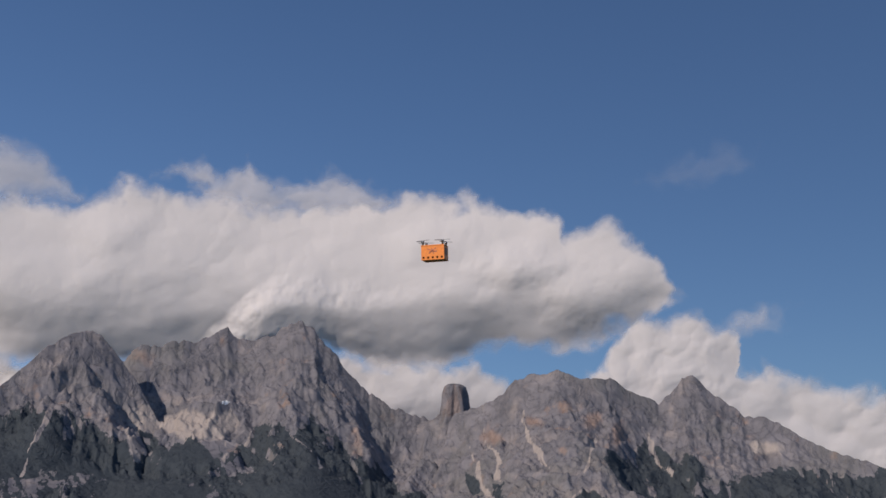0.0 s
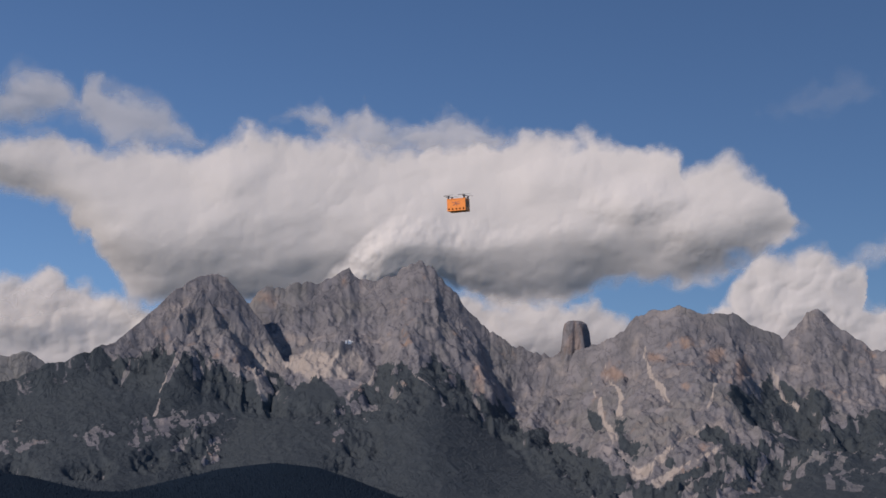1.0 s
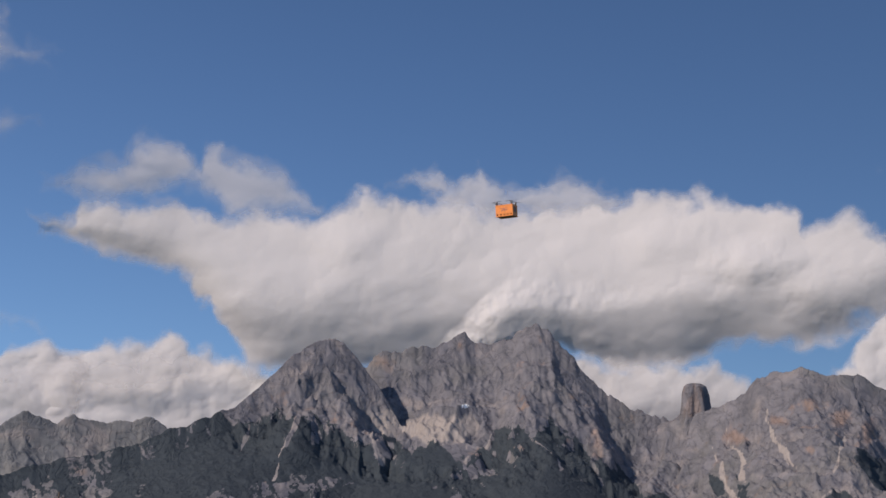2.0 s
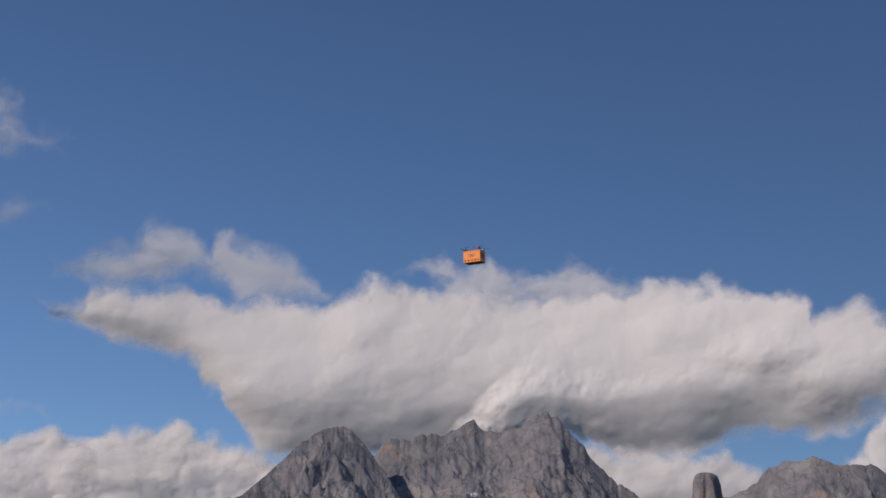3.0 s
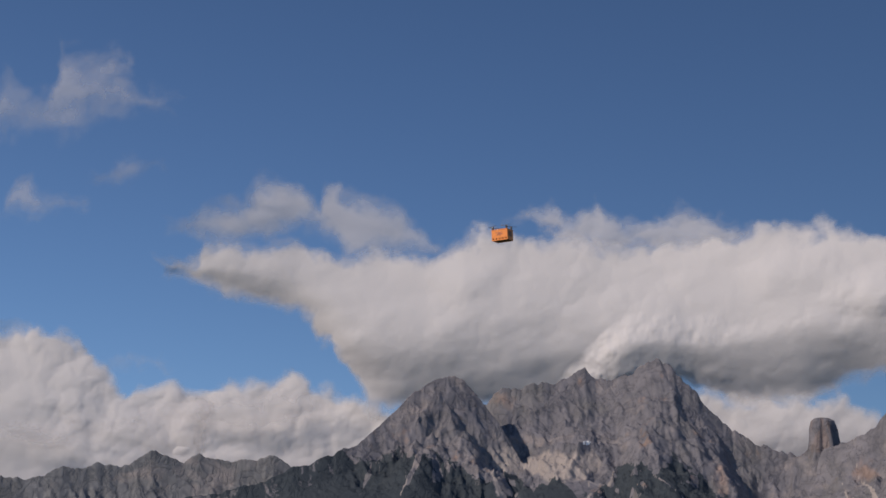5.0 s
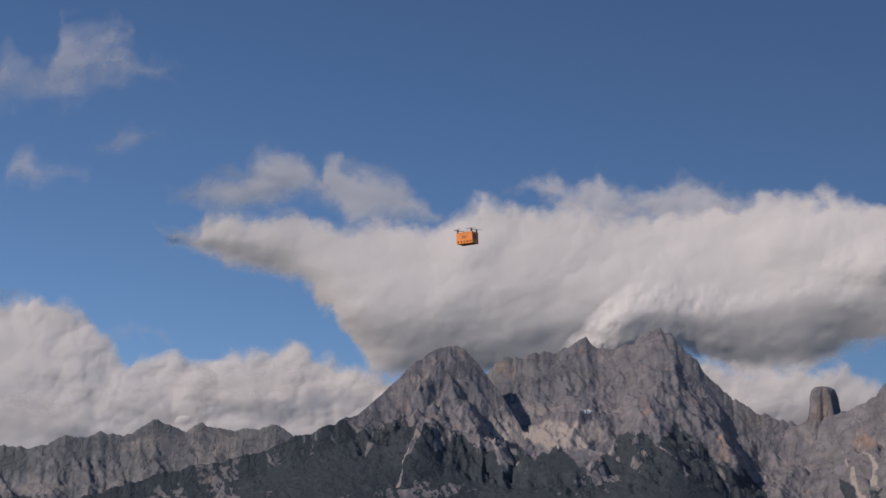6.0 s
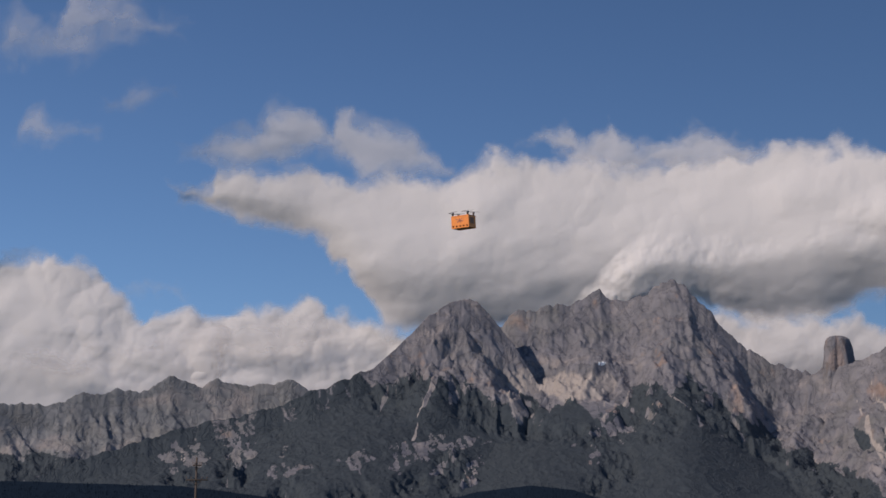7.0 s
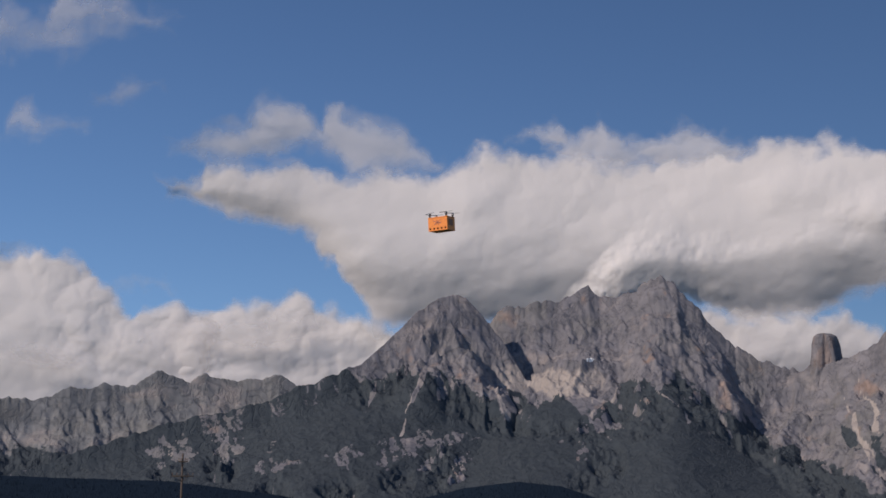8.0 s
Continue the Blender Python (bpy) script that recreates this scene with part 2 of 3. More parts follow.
# ================= ground and mountains =================
ring = bmesh.new()
bmesh.ops.create_circle(ring, cap_ends=True, segments=96, radius=4950)
tagged(part("ground", ring, MEADOW, None, "", True), "green valley meadow spreading out below the mountains", "ground", kind="structure")

EYE = 1.6   # eye level above the meadow


def mountain(name, ridge, reach, depth, fall, mat, seed, cones=(), treeline=None, step=0.05, rows=300,
             carve=(100, 44, 12, 42), jag=13.0, bare=0.5, screes=(), snows=(), rough_wood=0.35, fans=(0,), spread=1400.0, crag_zones=(), chutes=(), settle=0.0, groves=(), ribs=0.0, rusts=()):
    """A rock face below a crest line. ridge: heading and height in degrees along the crest; reach: the crest's distance in metres
    by heading; depth: metres from crest to foot; fall: share of the height left, by share of the depth; cones: heading, height in degrees, slope."""
    az = np.arange(ridge[0][0], ridge[-1][0], step)
    R = blurred(np.interp(az, [p[0] for p in reach], [p[1] for p in reach]), 1.2 / step, 0)
    H = R * np.tan(np.radians(np.interp(az, [p[0] for p in ridge], [p[1] for p in ridge]))) + EYE
    H = H + jag * (fbm(az * 1.5, az * 0, seed + 40, 5, 0.65) - 0.5) * 2 * np.minimum(1, H / 200)
    s = np.concatenate([-np.linspace(1, 0.08, 10), np.linspace(0, 1, rows) ** 1.25])
    A, S = np.meshgrid(az, s)
    front = np.maximum(S, 0)
    r = R[None] - np.where(S >= 0, S * depth, S * 350)
    wide, mid = blurred(H, 0.9 / step, 0), blurred(H, 0.3 / step, 0)
    height = wide[None] + (mid - wide)[None] * np.exp(-front / 0.09) + (H - mid)[None] * np.exp(-front / 0.025)
    if settle:
        broad = blurred(blurred(H, 2.6 / step, 0), 2.6 / step, 0)
        height = broad[None] + (height - broad[None]) * np.exp(-np.maximum(front - 0.03, 0) / settle)
    z = height * np.interp(front, [p[0] for p in fall], [p[1] for p in fall])
    z = z - np.where(S < 0, -S * H[None] * 0.8, 0)
    x, y = r * np.sin(np.radians(A)), r * np.cos(np.radians(A))
    for ca, ce, slope, ca_r in cones:
        cr = np.interp(ca, az, R) - ca_r
        cz = cr * math.tan(radians(ce)) + EYE
        cx, cy = cr * math.sin(radians(ca)), cr * math.cos(radians(ca))
        dist = np.hypot((x - cx) * 1.35, y - cy)
        z = np.maximum(z, cz - slope * dist * (1 + 0.35 * (fbm(x / 160, y / 160, seed + 61, 3) - 0.5)))
    arc = np.radians(A) * 3800
    wx = arc + 150 * (fbm(x / 330, y / 330, seed + 7, 4) - 0.5)
    wy = r + 200 * (fbm(x / 330 + 9, y / 330, seed + 8, 4) - 0.5)
    el = np.degrees(np.arctan2(z - EYE, r))
    still = 1 + 0 * z
    for sa, se, ra, re, amount in screes:
        still = np.minimum(still, 1 - 0.85 * amount * smooth(1.1, 0.5, np.hypot((A - sa) / ra, (el - se) / re)))
    body = np.clip(front / 0.07, 0, 1) ** 0.8 * smooth(0, 160, z) * (S >= 0)
    sharp = np.clip(front / 0.03, 0.0, 1) * smooth(0, 160, z) * (S >= 0)
    coarse, medium, weight = 0, 0, 0
    for k, fa in enumerate(fans):
        w = np.exp(-((A - fa) / 1.6) ** 2) + 1e-4
        u = (wx - radians(fa) * 3800) / (1 + np.maximum(R[None] - r, 0) / spread)
        coarse = coarse + w * ridged(u / 240 + 0.5, wy / 620 + 7 * k, seed, 2, 0.4, 0.06)
        medium = medium + w * ridged(u / 72 + 3, wy / 200 + 5 * k, seed + 11, 4, 0.5)
        weight = weight + w
    wooded = 0 * z
    if treeline:
        T = np.interp(A, [p[0] for p in treeline], [p[1] for p in treeline])
        wooded = smooth(-0.2, 1.0, T - el)
        for sa, se, ra, re in crag_zones:
            wooded = wooded * (1 - 0.9 * smooth(1.3, 0.6, np.hypot((A - sa) / ra, (el - se) / re)))
    z = z - body * carve[0] * (0.45 + (coarse / weight - 0.45) * still * (1 - 0.92 * wooded))
    z = z - sharp * carve[1] * (0.5 + (medium / weight - 0.5) * still * (1 - 0.9 * wooded))
    crag = ridged((wx + 0.25 * z) / 62, (z + 0.25 * wy) / 70, seed + 55, 5, 0.55)
    z = z - np.clip(front / 0.03, 0, 1) * still * (1 - 0.85 * wooded) * smooth(0, 80, z) * carve[3] * crag
    z = z + np.clip(front / 0.02, 0.2, 1) * still * (1 - 0.75 * wooded) * smooth(0, 80, z) * carve[2] * (0.5 - ridged(x / 30 + z / 40, y / 34, seed + 21, 4, 0.6)) * 2
    el = np.degrees(np.arctan2(z - EYE, r))
    forest, snow = np.zeros_like(z), np.zeros_like(z)
    scree = 0.6 * smooth(0.62, 0.9, medium / weight) * (S > 0.02)
    if treeline:
        wob = fbm((arc + 0.4 * z) / 75, r / 300, seed + 30, 5, 0.62) - 0.5
        forest = np.clip(0.5 + (T - el) * 1.5 + wob * 2.6, 0, 1.1)
        slope = np.hypot(np.gradient(z, axis=0) / np.maximum(np.abs(np.gradient(r, axis=0)), 0.5), 0)
        crags = smooth(0.5, 0.6, fbm(wx / 26, wy / 95, seed + 33, 5, 0.6)) * smooth(0.4, 0.55, fbm(arc / 260, r / 320, seed + 36, 3)) * bare
        grain = smooth(0.41, 0.53, fbm((arc + 0.5 * z) / 13, (z - 0.3 * arc) / 30, seed + 44, 5, 0.65))
        for sa, se, ra, re in crag_zones:
            crags = np.maximum(crags, 1.1 * grain * smooth(1.2, 0.5, np.hypot((A - sa) / ra, (el - se) / re) + 3.2 * (fbm((arc - 0.5 * z) / 55, z / 40, seed + 46, 4, 0.6) - 0.5)))
        rib = ridged((arc + 0.35 * z * np.sign(A - fans[0])) / 62 + 0.6 * wob, z / 330, seed + 48, 3, 0.6)
        forest = forest - 1.2 * ribs * smooth(0.34, 0.16, rib) * smooth(3.0, 0.3, T - el) * smooth(0.35, 0.55, fbm(arc / 110, z / 110, seed + 49, 3))
        forest = forest - crags - rough_wood * smooth(0.9, 1.6, slope)
    for sa, se, ra, re in groves:
        forest = np.maximum(forest, 1.3 - 0.8 * np.hypot((A - sa + 0.4 * (el - se)) / ra, (el - se) / re) + 3.6 * wob)
    for sa, se, ra, re, amount in screes:
        scree = np.maximum(scree, amount * (1.2 - np.hypot((A - sa) / ra, (el - se) / re) + 1.6 * (fbm(arc / 60, r / 90, seed + 91, 4) - 0.5)))
    for a0, e0, a1, e1, wide_ in chutes:
        ca, ce = A + 0.9 * (fbm(arc / 90, z / 90, seed + 95, 4) - 0.5), el
        share = np.clip(((ca - a0) * (a1 - a0) + (ce - e0) * (e1 - e0)) / ((a1 - a0) ** 2 + (e1 - e0) ** 2), 0, 1)
        off = np.hypot(ca - a0 - share * (a1 - a0), ce - e0 - share * (e1 - e0)) / (wide_ * (0.4 + 0.9 * share))
        off = off + 2.4 * (fbm(arc / 14, z / 22, seed + 97, 3, 0.6) - 0.5) + 1.6 * (fbm(arc / 60, z / 60, seed + 98, 2) - 0.5)
        scree = np.maximum(scree, 0.8 * smooth(1.3, 0.2, off))
        forest = forest - smooth(1.3, 0.6, off)
    rusty = np.zeros_like(z)
    for sa, se, ra, re in rusts:
        rusty = np.maximum(rusty, smooth(1.3, 0.2, np.hypot((A - sa) / ra, (el - se) / re) + 2.2 * (fbm(arc / 22, z / 30, seed + 93, 4, 0.6) - 0.5)))
    for sa, se, ra, re in snows:
        snow = np.maximum(snow, 1 - np.hypot((A - sa) / ra, (el - se) / re) * 0.5)
    z = np.where(s[:, None] >= 0.995, -2.0, z)
    ob = sheet(name, x[:, ::-1], y[:, ::-1], z[:, ::-1], mat, (("forest", forest[:, ::-1]), ("scree", np.clip(scree, 0, 1)[:, ::-1]), ("snow", snow[:, ::-1]), ("rust", rusty[:, ::-1])))
    return ob, (x, y, z, forest)


def conifers(name, field, count, size, seed, low=0.6, top=9e9, mat=CONIFER):
    """Far woods: thousands of small ragged cones on the wooded ground of a mountain."""
    x, y, z, forest = field
    rng = np.random.default_rng(seed)
    w = (forest > low) & (z > 4) & (z < top)
    w[:11] = False
    p = np.flatnonzero(w)
    weight = np.hypot(x, y).ravel()[p] ** 0 * np.abs(np.gradient(y, axis=0)).ravel()[p]
    p = rng.choice(p, count, p=weight / weight.sum())
    bx = x.ravel()[p] + rng.uniform(-3, 3, count)
    by = y.ravel()[p] + rng.uniform(-3, 3, count)
    bz = z.ravel()[p] - 1.0
    h = size * rng.uniform(0.5, 1.25, count)
    k = 5
    ang = np.linspace(0, 2 * np.pi, k, endpoint=False)[None] + rng.uniform(0, 6, (count, 1))
    rad = (h * rng.uniform(0.2, 0.34, count))[:, None] * rng.uniform(0.7, 1.3, (count, k))
    base = np.stack([bx[:, None] + rad * np.cos(ang), by[:, None] + rad * np.sin(ang), np.repeat(bz[:, None], k, 1)], -1)
    tip = np.stack([bx, by, bz + h], -1)[:, None]
    co = np.concatenate([base, tip], 1)
    start = (np.arange(count) * (k + 1))[:, None, None]
    tri = np.array([[i, (i + 1) % k, k] for i in range(k)])[None] + start
    me = bpy.data.meshes.new(name)
    me.vertices.add(count * (k + 1))
    me.vertices.foreach_set("co", co.astype(np.float32).ravel())
    me.loops.add(count * k * 3)
    me.loops.foreach_set("vertex_index", tri.astype(np.int32).ravel())
    me.polygons.add(count * k)
    me.polygons.foreach_set("loop_start", np.arange(0, count * k * 3, 3, dtype=np.int32))
    me.update()
    me.validate()
    me.materials.append(mat)
    return new(name, me)


CLIFFY = [(0, 1), (0.03, 0.93), (0.1, 0.8), (0.2, 0.63), (0.3, 0.5), (0.45, 0.36), (0.7, 0.15), (1, 0)]
EVEN = [(0, 1), (0.05, 0.9), (0.15, 0.74), (0.3, 0.54), (0.5, 0.33), (0.8, 0.1), (1, 0)]

# far grey range
far, far_field = mountain(
    "mountain_range",
    [(-34, 5.2), (-30, 5.9), (-27.4, 5.9), (-26.1, 5.87), (-25.2, 6.08), (-24.7, 6.43), (-24, 6.29), (-23.4, 6.7), (-22.7, 6.51), (-22.1, 6.61),
     (-21.1, 7.17), (-20.6, 7.02), (-19.9, 6.73), (-19.4, 7.18), (-18.8, 6.96), (-18, 6.84), (-17, 6.9), (-16.2, 7.14), (-15.5, 6.73), (-13, 6.2)],
    [(-34, 4500), (-13, 4500)], 1100, CLIFFY, ROCK_FAR, 300, jag=16.0, fans=(-30, -24.7, -21, -19.4, -16.2), carve=(100, 40, 10, 46), step=0.05, rows=170,
    treeline=[(-34, 3.9), (-13, 3.9)], bare=0.3)
tagged(far, "distant grey jagged limestone range with bare cliffs", "mountain range")

# left peak with its long wooded shoulder
west, west_field = mountain(
    "mountain",
    [(-34, 1.2), (-30, 1.9), (-27.2, 2.7), (-24.6, 3.8), (-22.2, 4.55), (-20, 5.27), (-17.2, 5.89), (-14.7, 6.86), (-12.8, 7.58), (-11.4, 8.89),
     (-10.4, 9.84), (-9.55, 10.36), (-8.83, 10.5), (-8.34, 10.38), (-7.5, 9.48), (-6.8, 8.6), (-6.2, 7.5), (-5.7, 6.85), (-5.0, 6.5), (-4, 6.4), (-3.2, 6.25), (-2.4, 6.0), (-1.6, 5.3), (-0.6, 4.4), (1, 3.3), (3, 2.0), (6, 0.2)],
    [(-34, 3500), (-14, 3680), (-11, 3820), (-8.8, 3920), (-6, 3900), (-4, 3760), (6, 3400)], 1500, EVEN, ROCK, 20,
    settle=0.09, cones=[(-8.9, 10.4, 1.15, 10), (-8.15, 9.2, 0.95, 110), (-7.3, 8.0, 0.85, 170), (-6.2, 6.9, 0.6, 130), (-10.3, 8.8, 0.95, 120)], fans=(-9.6, -14.5, -20, -26), carve=(72, 50, 14, 46),
    treeline=[(-34, 10), (-14.5, 9.2), (-12.8, 7.3), (-11.4, 7.5), (-9.9, 7.6), (-9, 7.2), (-7.8, 6.5), (-6.5, 6.2), (-4.5, 6.25), (-3, 5.9), (-2, 6.5), (1, 6)], bare=0.3, ribs=1.0,
    screes=[(-6.4, 6.9, 1.3, 0.6, 1.0), (-4.3, 6.5, 2.2, 0.35, 0.9)],
    crag_zones=[(-9.4, 4.3, 0.9, 0.8), (-8.2, 3.4, 1.6, 0.9), (-6.8, 2.9, 1.2, 0.7), (-16.3, 3.4, 0.7, 0.6), (-13.6, 3.6, 0.9, 0.4), (-11.2, 3.9, 0.7, 0.5), (-18.5, 4.4, 0.7, 0.6), (-20.6, 3.9, 0.8, 0.5)],
    chutes=[(-10.6, 6.6, -11.3, 4.6, 0.05), (-7.3, 6.6, -6.7, 5.4, 0.10), (-3.2, 6.3, -2.9, 5.4, 0.10)])
tagged(west, "grey limestone peak with dark wooded lower slopes", "mountain")

# the main peak above the scree bowl
main, main_field = mountain(
    "mountain",
    [(-10, 8.0), (-7.3, 9.24), (-6.8, 9.83), (-6.05, 10.06), (-5.1, 10.16), (-4.1, 10.26), (-3.4, 10.68), (-3.1, 10.77), (-2.7, 10.43), (-1.7, 10.5),
     (-1.1, 10.55), (-0.5, 10.96), (0.01, 11.17), (0.43, 10.95), (0.75, 10.5), (1.15, 10.05), (1.85, 9.2), (2.58, 8.35), (3.5, 7.75), (4.6, 7.3), (5.8, 7.1), (8, 6.5), (10, 5)],
    [(-10, 4060), (-5.4, 4060), (-3.2, 4150), (-2, 4150), (0, 4050), (4, 4120), (10, 4150)], 1900, CLIFFY, ROCK, 70,
    cones=[(0.1, 11.05, 0.95, 10), (-6.2, 9.6, 1.5, 40)], fans=(-6.5, -3.1, 0.2, 5.5),
    treeline=[(-10, 6.3), (-5.9, 6.4), (-4.2, 6.2), (-3, 5.8), (-2.3, 6.4), (-0.9, 6.9), (-0.2, 6.4), (0.5, 7.3), (1.4, 6.6), (2.3, 6.0), (3.4, 5.1), (4.9, 4.0), (6.6, 2.9), (8, 2.2), (10, 1.5)],
    bare=0.3, ribs=0.5, rusts=[(-6.6, 9.5, 0.4, 0.4), (2.4, 6.1, 0.25, 0.6), (-3.3, 10.3, 0.15, 0.2)], screes=[(-4.4, 6.75, 2.4, 0.6, 1.0), (-3.2, 6.8, 1.1, 0.8, 1.0)], jag=22.0, snows=[(-3.1, 7.72, 0.2, 0.09)],
    crag_zones=[(-2.5, 4.7, 0.7, 0.8), (-3.6, 4.0, 0.5, 0.4), (-1.0, 5.9, 0.4, 0.5)],
    chutes=[(-0.3, 6.5, 0.9, 5.1, 0.06), (-3.0, 6.3, -3.4, 5.1, 0.10), (-1.9, 6.6, -2.4, 5.9, 0.10)])
tagged(main, "tall grey limestone peak above a pale scree bowl", "mountain")

# right massif
east, east_field = mountain(
    "mountain",
    [(3, 5.0), (4, 6.2), (5, 6.95), (6, 7.0), (7.2, 7.5), (8.1, 7.7), (8.6, 8.08), (9.1, 8.7), (9.7, 8.9), (10.4, 8.85), (10.9, 9.0), (11.4, 8.78), (11.9, 8.55), (12.5, 8.72), (13.1, 8.66), (14.1, 8.0),
     (15.1, 7.45), (15.5, 7.85), (16.1, 8.6), (16.55, 8.68), (17.1, 8.15), (18.1, 7.25), (18.55, 6.92), (19.5, 6.79), (20.45, 6.26), (21.7, 5.44), (24, 4.6), (30, 3)],
    [(3, 4150), (6, 4080), (11, 3900), (14.5, 4050), (16.6, 4150), (20, 4100), (30, 4000)], 1900, EVEN, ROCK, 120,
    cones=[(11, 8.8, 1.15, 15), (16.65, 8.5, 1.0, 10)], fans=(6, 8.5, 11, 13, 16.6, 20.5, 25), carve=(125, 50, 12, 44), jag=14.0,
    treeline=[(2, 6.2), (3.4, 5.1), (4.9, 4.0), (6.6, 2.9), (8, 2.2), (10, 2.3), (12, 2.9), (14, 3.6), (17, 4.6), (20, 4.8), (30, 4.6)], bare=1.0,
    rusts=[(8.1, 6.3, 0.4, 0.35), (12.3, 6.9, 0.5, 0.35), (13.4, 6.3, 0.3, 0.4), (9.9, 6.9, 0.3, 0.2)],
    groves=[(14.6, 4.9, 0.9, 0.8), (13.6, 4.6, 0.5, 0.5), (10.2, 2.6, 0.6, 0.5), (8.7, 3.3, 0.5, 0.6), (7.4, 4.4, 0.35, 0.4), (11.6, 3.7, 0.7, 0.3), (16.4, 5.0, 0.7, 0.4)],
    screes=[(15, 5, 1.0, 0.6, 0.5), (19.5, 5.6, 0.9, 0.4, 0.6)],
    chutes=[(6.9, 5.9, 8.7, 2.2, 0.13), (11.8, 4.2, 8.9, 2.1, 0.15), (12.6, 3.2, 9.6, 1.8, 0.14), (9.3, 7.4, 10.2, 5.0, 0.10), (14.2, 6.6, 15.4, 4.6, 0.12), (12.4, 6.4, 11.6, 4.9, 0.09), (7.8, 6.6, 8.3, 4.6, 0.09)])
tagged(east, "broad grey limestone massif with rust-stained cliffs and gullies", "mountain")

# wooded foothill in front, the cloud shade on it put into its colour
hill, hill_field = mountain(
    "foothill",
    # left end of the crest stands in for the wooded slope's shaded foot
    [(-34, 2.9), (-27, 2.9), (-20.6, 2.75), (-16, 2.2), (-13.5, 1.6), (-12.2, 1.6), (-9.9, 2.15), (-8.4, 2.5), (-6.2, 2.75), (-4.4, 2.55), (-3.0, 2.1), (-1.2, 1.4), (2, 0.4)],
    [(-34, 1900), (2, 1700)], 700, EVEN, SHADED_WOODS, 160, carve=(10, 4, 1, 0), jag=2.0, rows=80, step=0.08,
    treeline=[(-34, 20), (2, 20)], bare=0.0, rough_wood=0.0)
tagged(hill, "low rounded foothill covered in conifers, cloud shade painted into them", "hill")


def rock_tower():
    """The free-standing rock tower on the saddle."""
    az, top, r = 6.5, 8.55, 4105.0
    cx, cy = r * math.sin(radians(az)), r * math.cos(radians(az))
    z1 = r * math.tan(radians(top)) + EYE
    z0 = z1 - 230
    ts, hs = np.meshgrid(np.linspace(0, 2 * np.pi, 73), np.linspace(0, 1, 60))
    prof = np.interp(hs, [0, 0.3, 0.55, 0.84, 0.95, 0.985, 1.0], [100, 66, 44, 38, 32, 20, 0.5])
    bump_ = 1 + 0.4 * (fbm(np.cos(ts) * 2 + 9, np.sin(ts) * 2 + hs * 1.2, 500, 5) - 0.5) * 2 - 0.22 * ridged(np.cos(ts) * 3, np.sin(ts) * 3 + hs, 510, 3)
    rad = prof * bump_
    zero = np.zeros_like(ts)
    return sheet("rock_tower", cx + rad * np.cos(ts), cy + rad * np.sin(ts), z0 + (z1 - z0) * hs, ROCK,
                 (("forest", zero), ("scree", zero), ("snow", zero), ("rust", 0.5 * smooth(0.5, 0.62, fbm(np.cos(ts) * 2, hs * 3, 520, 3)))))


tagged(rock_tower(), "blunt free-standing limestone tower on the saddle", "rock tower")

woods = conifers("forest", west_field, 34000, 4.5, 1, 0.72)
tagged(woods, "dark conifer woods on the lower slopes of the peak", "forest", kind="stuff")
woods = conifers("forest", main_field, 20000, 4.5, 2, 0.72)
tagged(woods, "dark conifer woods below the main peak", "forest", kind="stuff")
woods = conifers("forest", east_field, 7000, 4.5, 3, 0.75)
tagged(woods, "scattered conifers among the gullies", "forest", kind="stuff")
# the foothill's trees carry its painted shade too
woods = conifers("forest", hill_field, 34000, 3.8, 4, 0.3, mat=SHADED_WOODS)
tagged(woods, "dense conifers on the foothill, cloud shade painted into them", "forest", kind="stuff")


# ================= clouds =================
def cells(x, y, seed):
    """Rounded heads packed side by side: 1 on top of each, falling to sharp creases between them."""
    ix, iy = np.floor(x), np.floor(y)
    near = np.full(x.shape, 9.0)
    for i in (-1, 0, 1):
        for j in (-1, 0, 1):
            px, py = ix + i + lattice(ix + i, iy + j, seed), iy + j + lattice(ix + i, iy + j, seed + 5)
            near = np.minimum(near, (x - px) ** 2 + (y - py) ** 2)
    return 1 - np.clip(near, 0, 1)


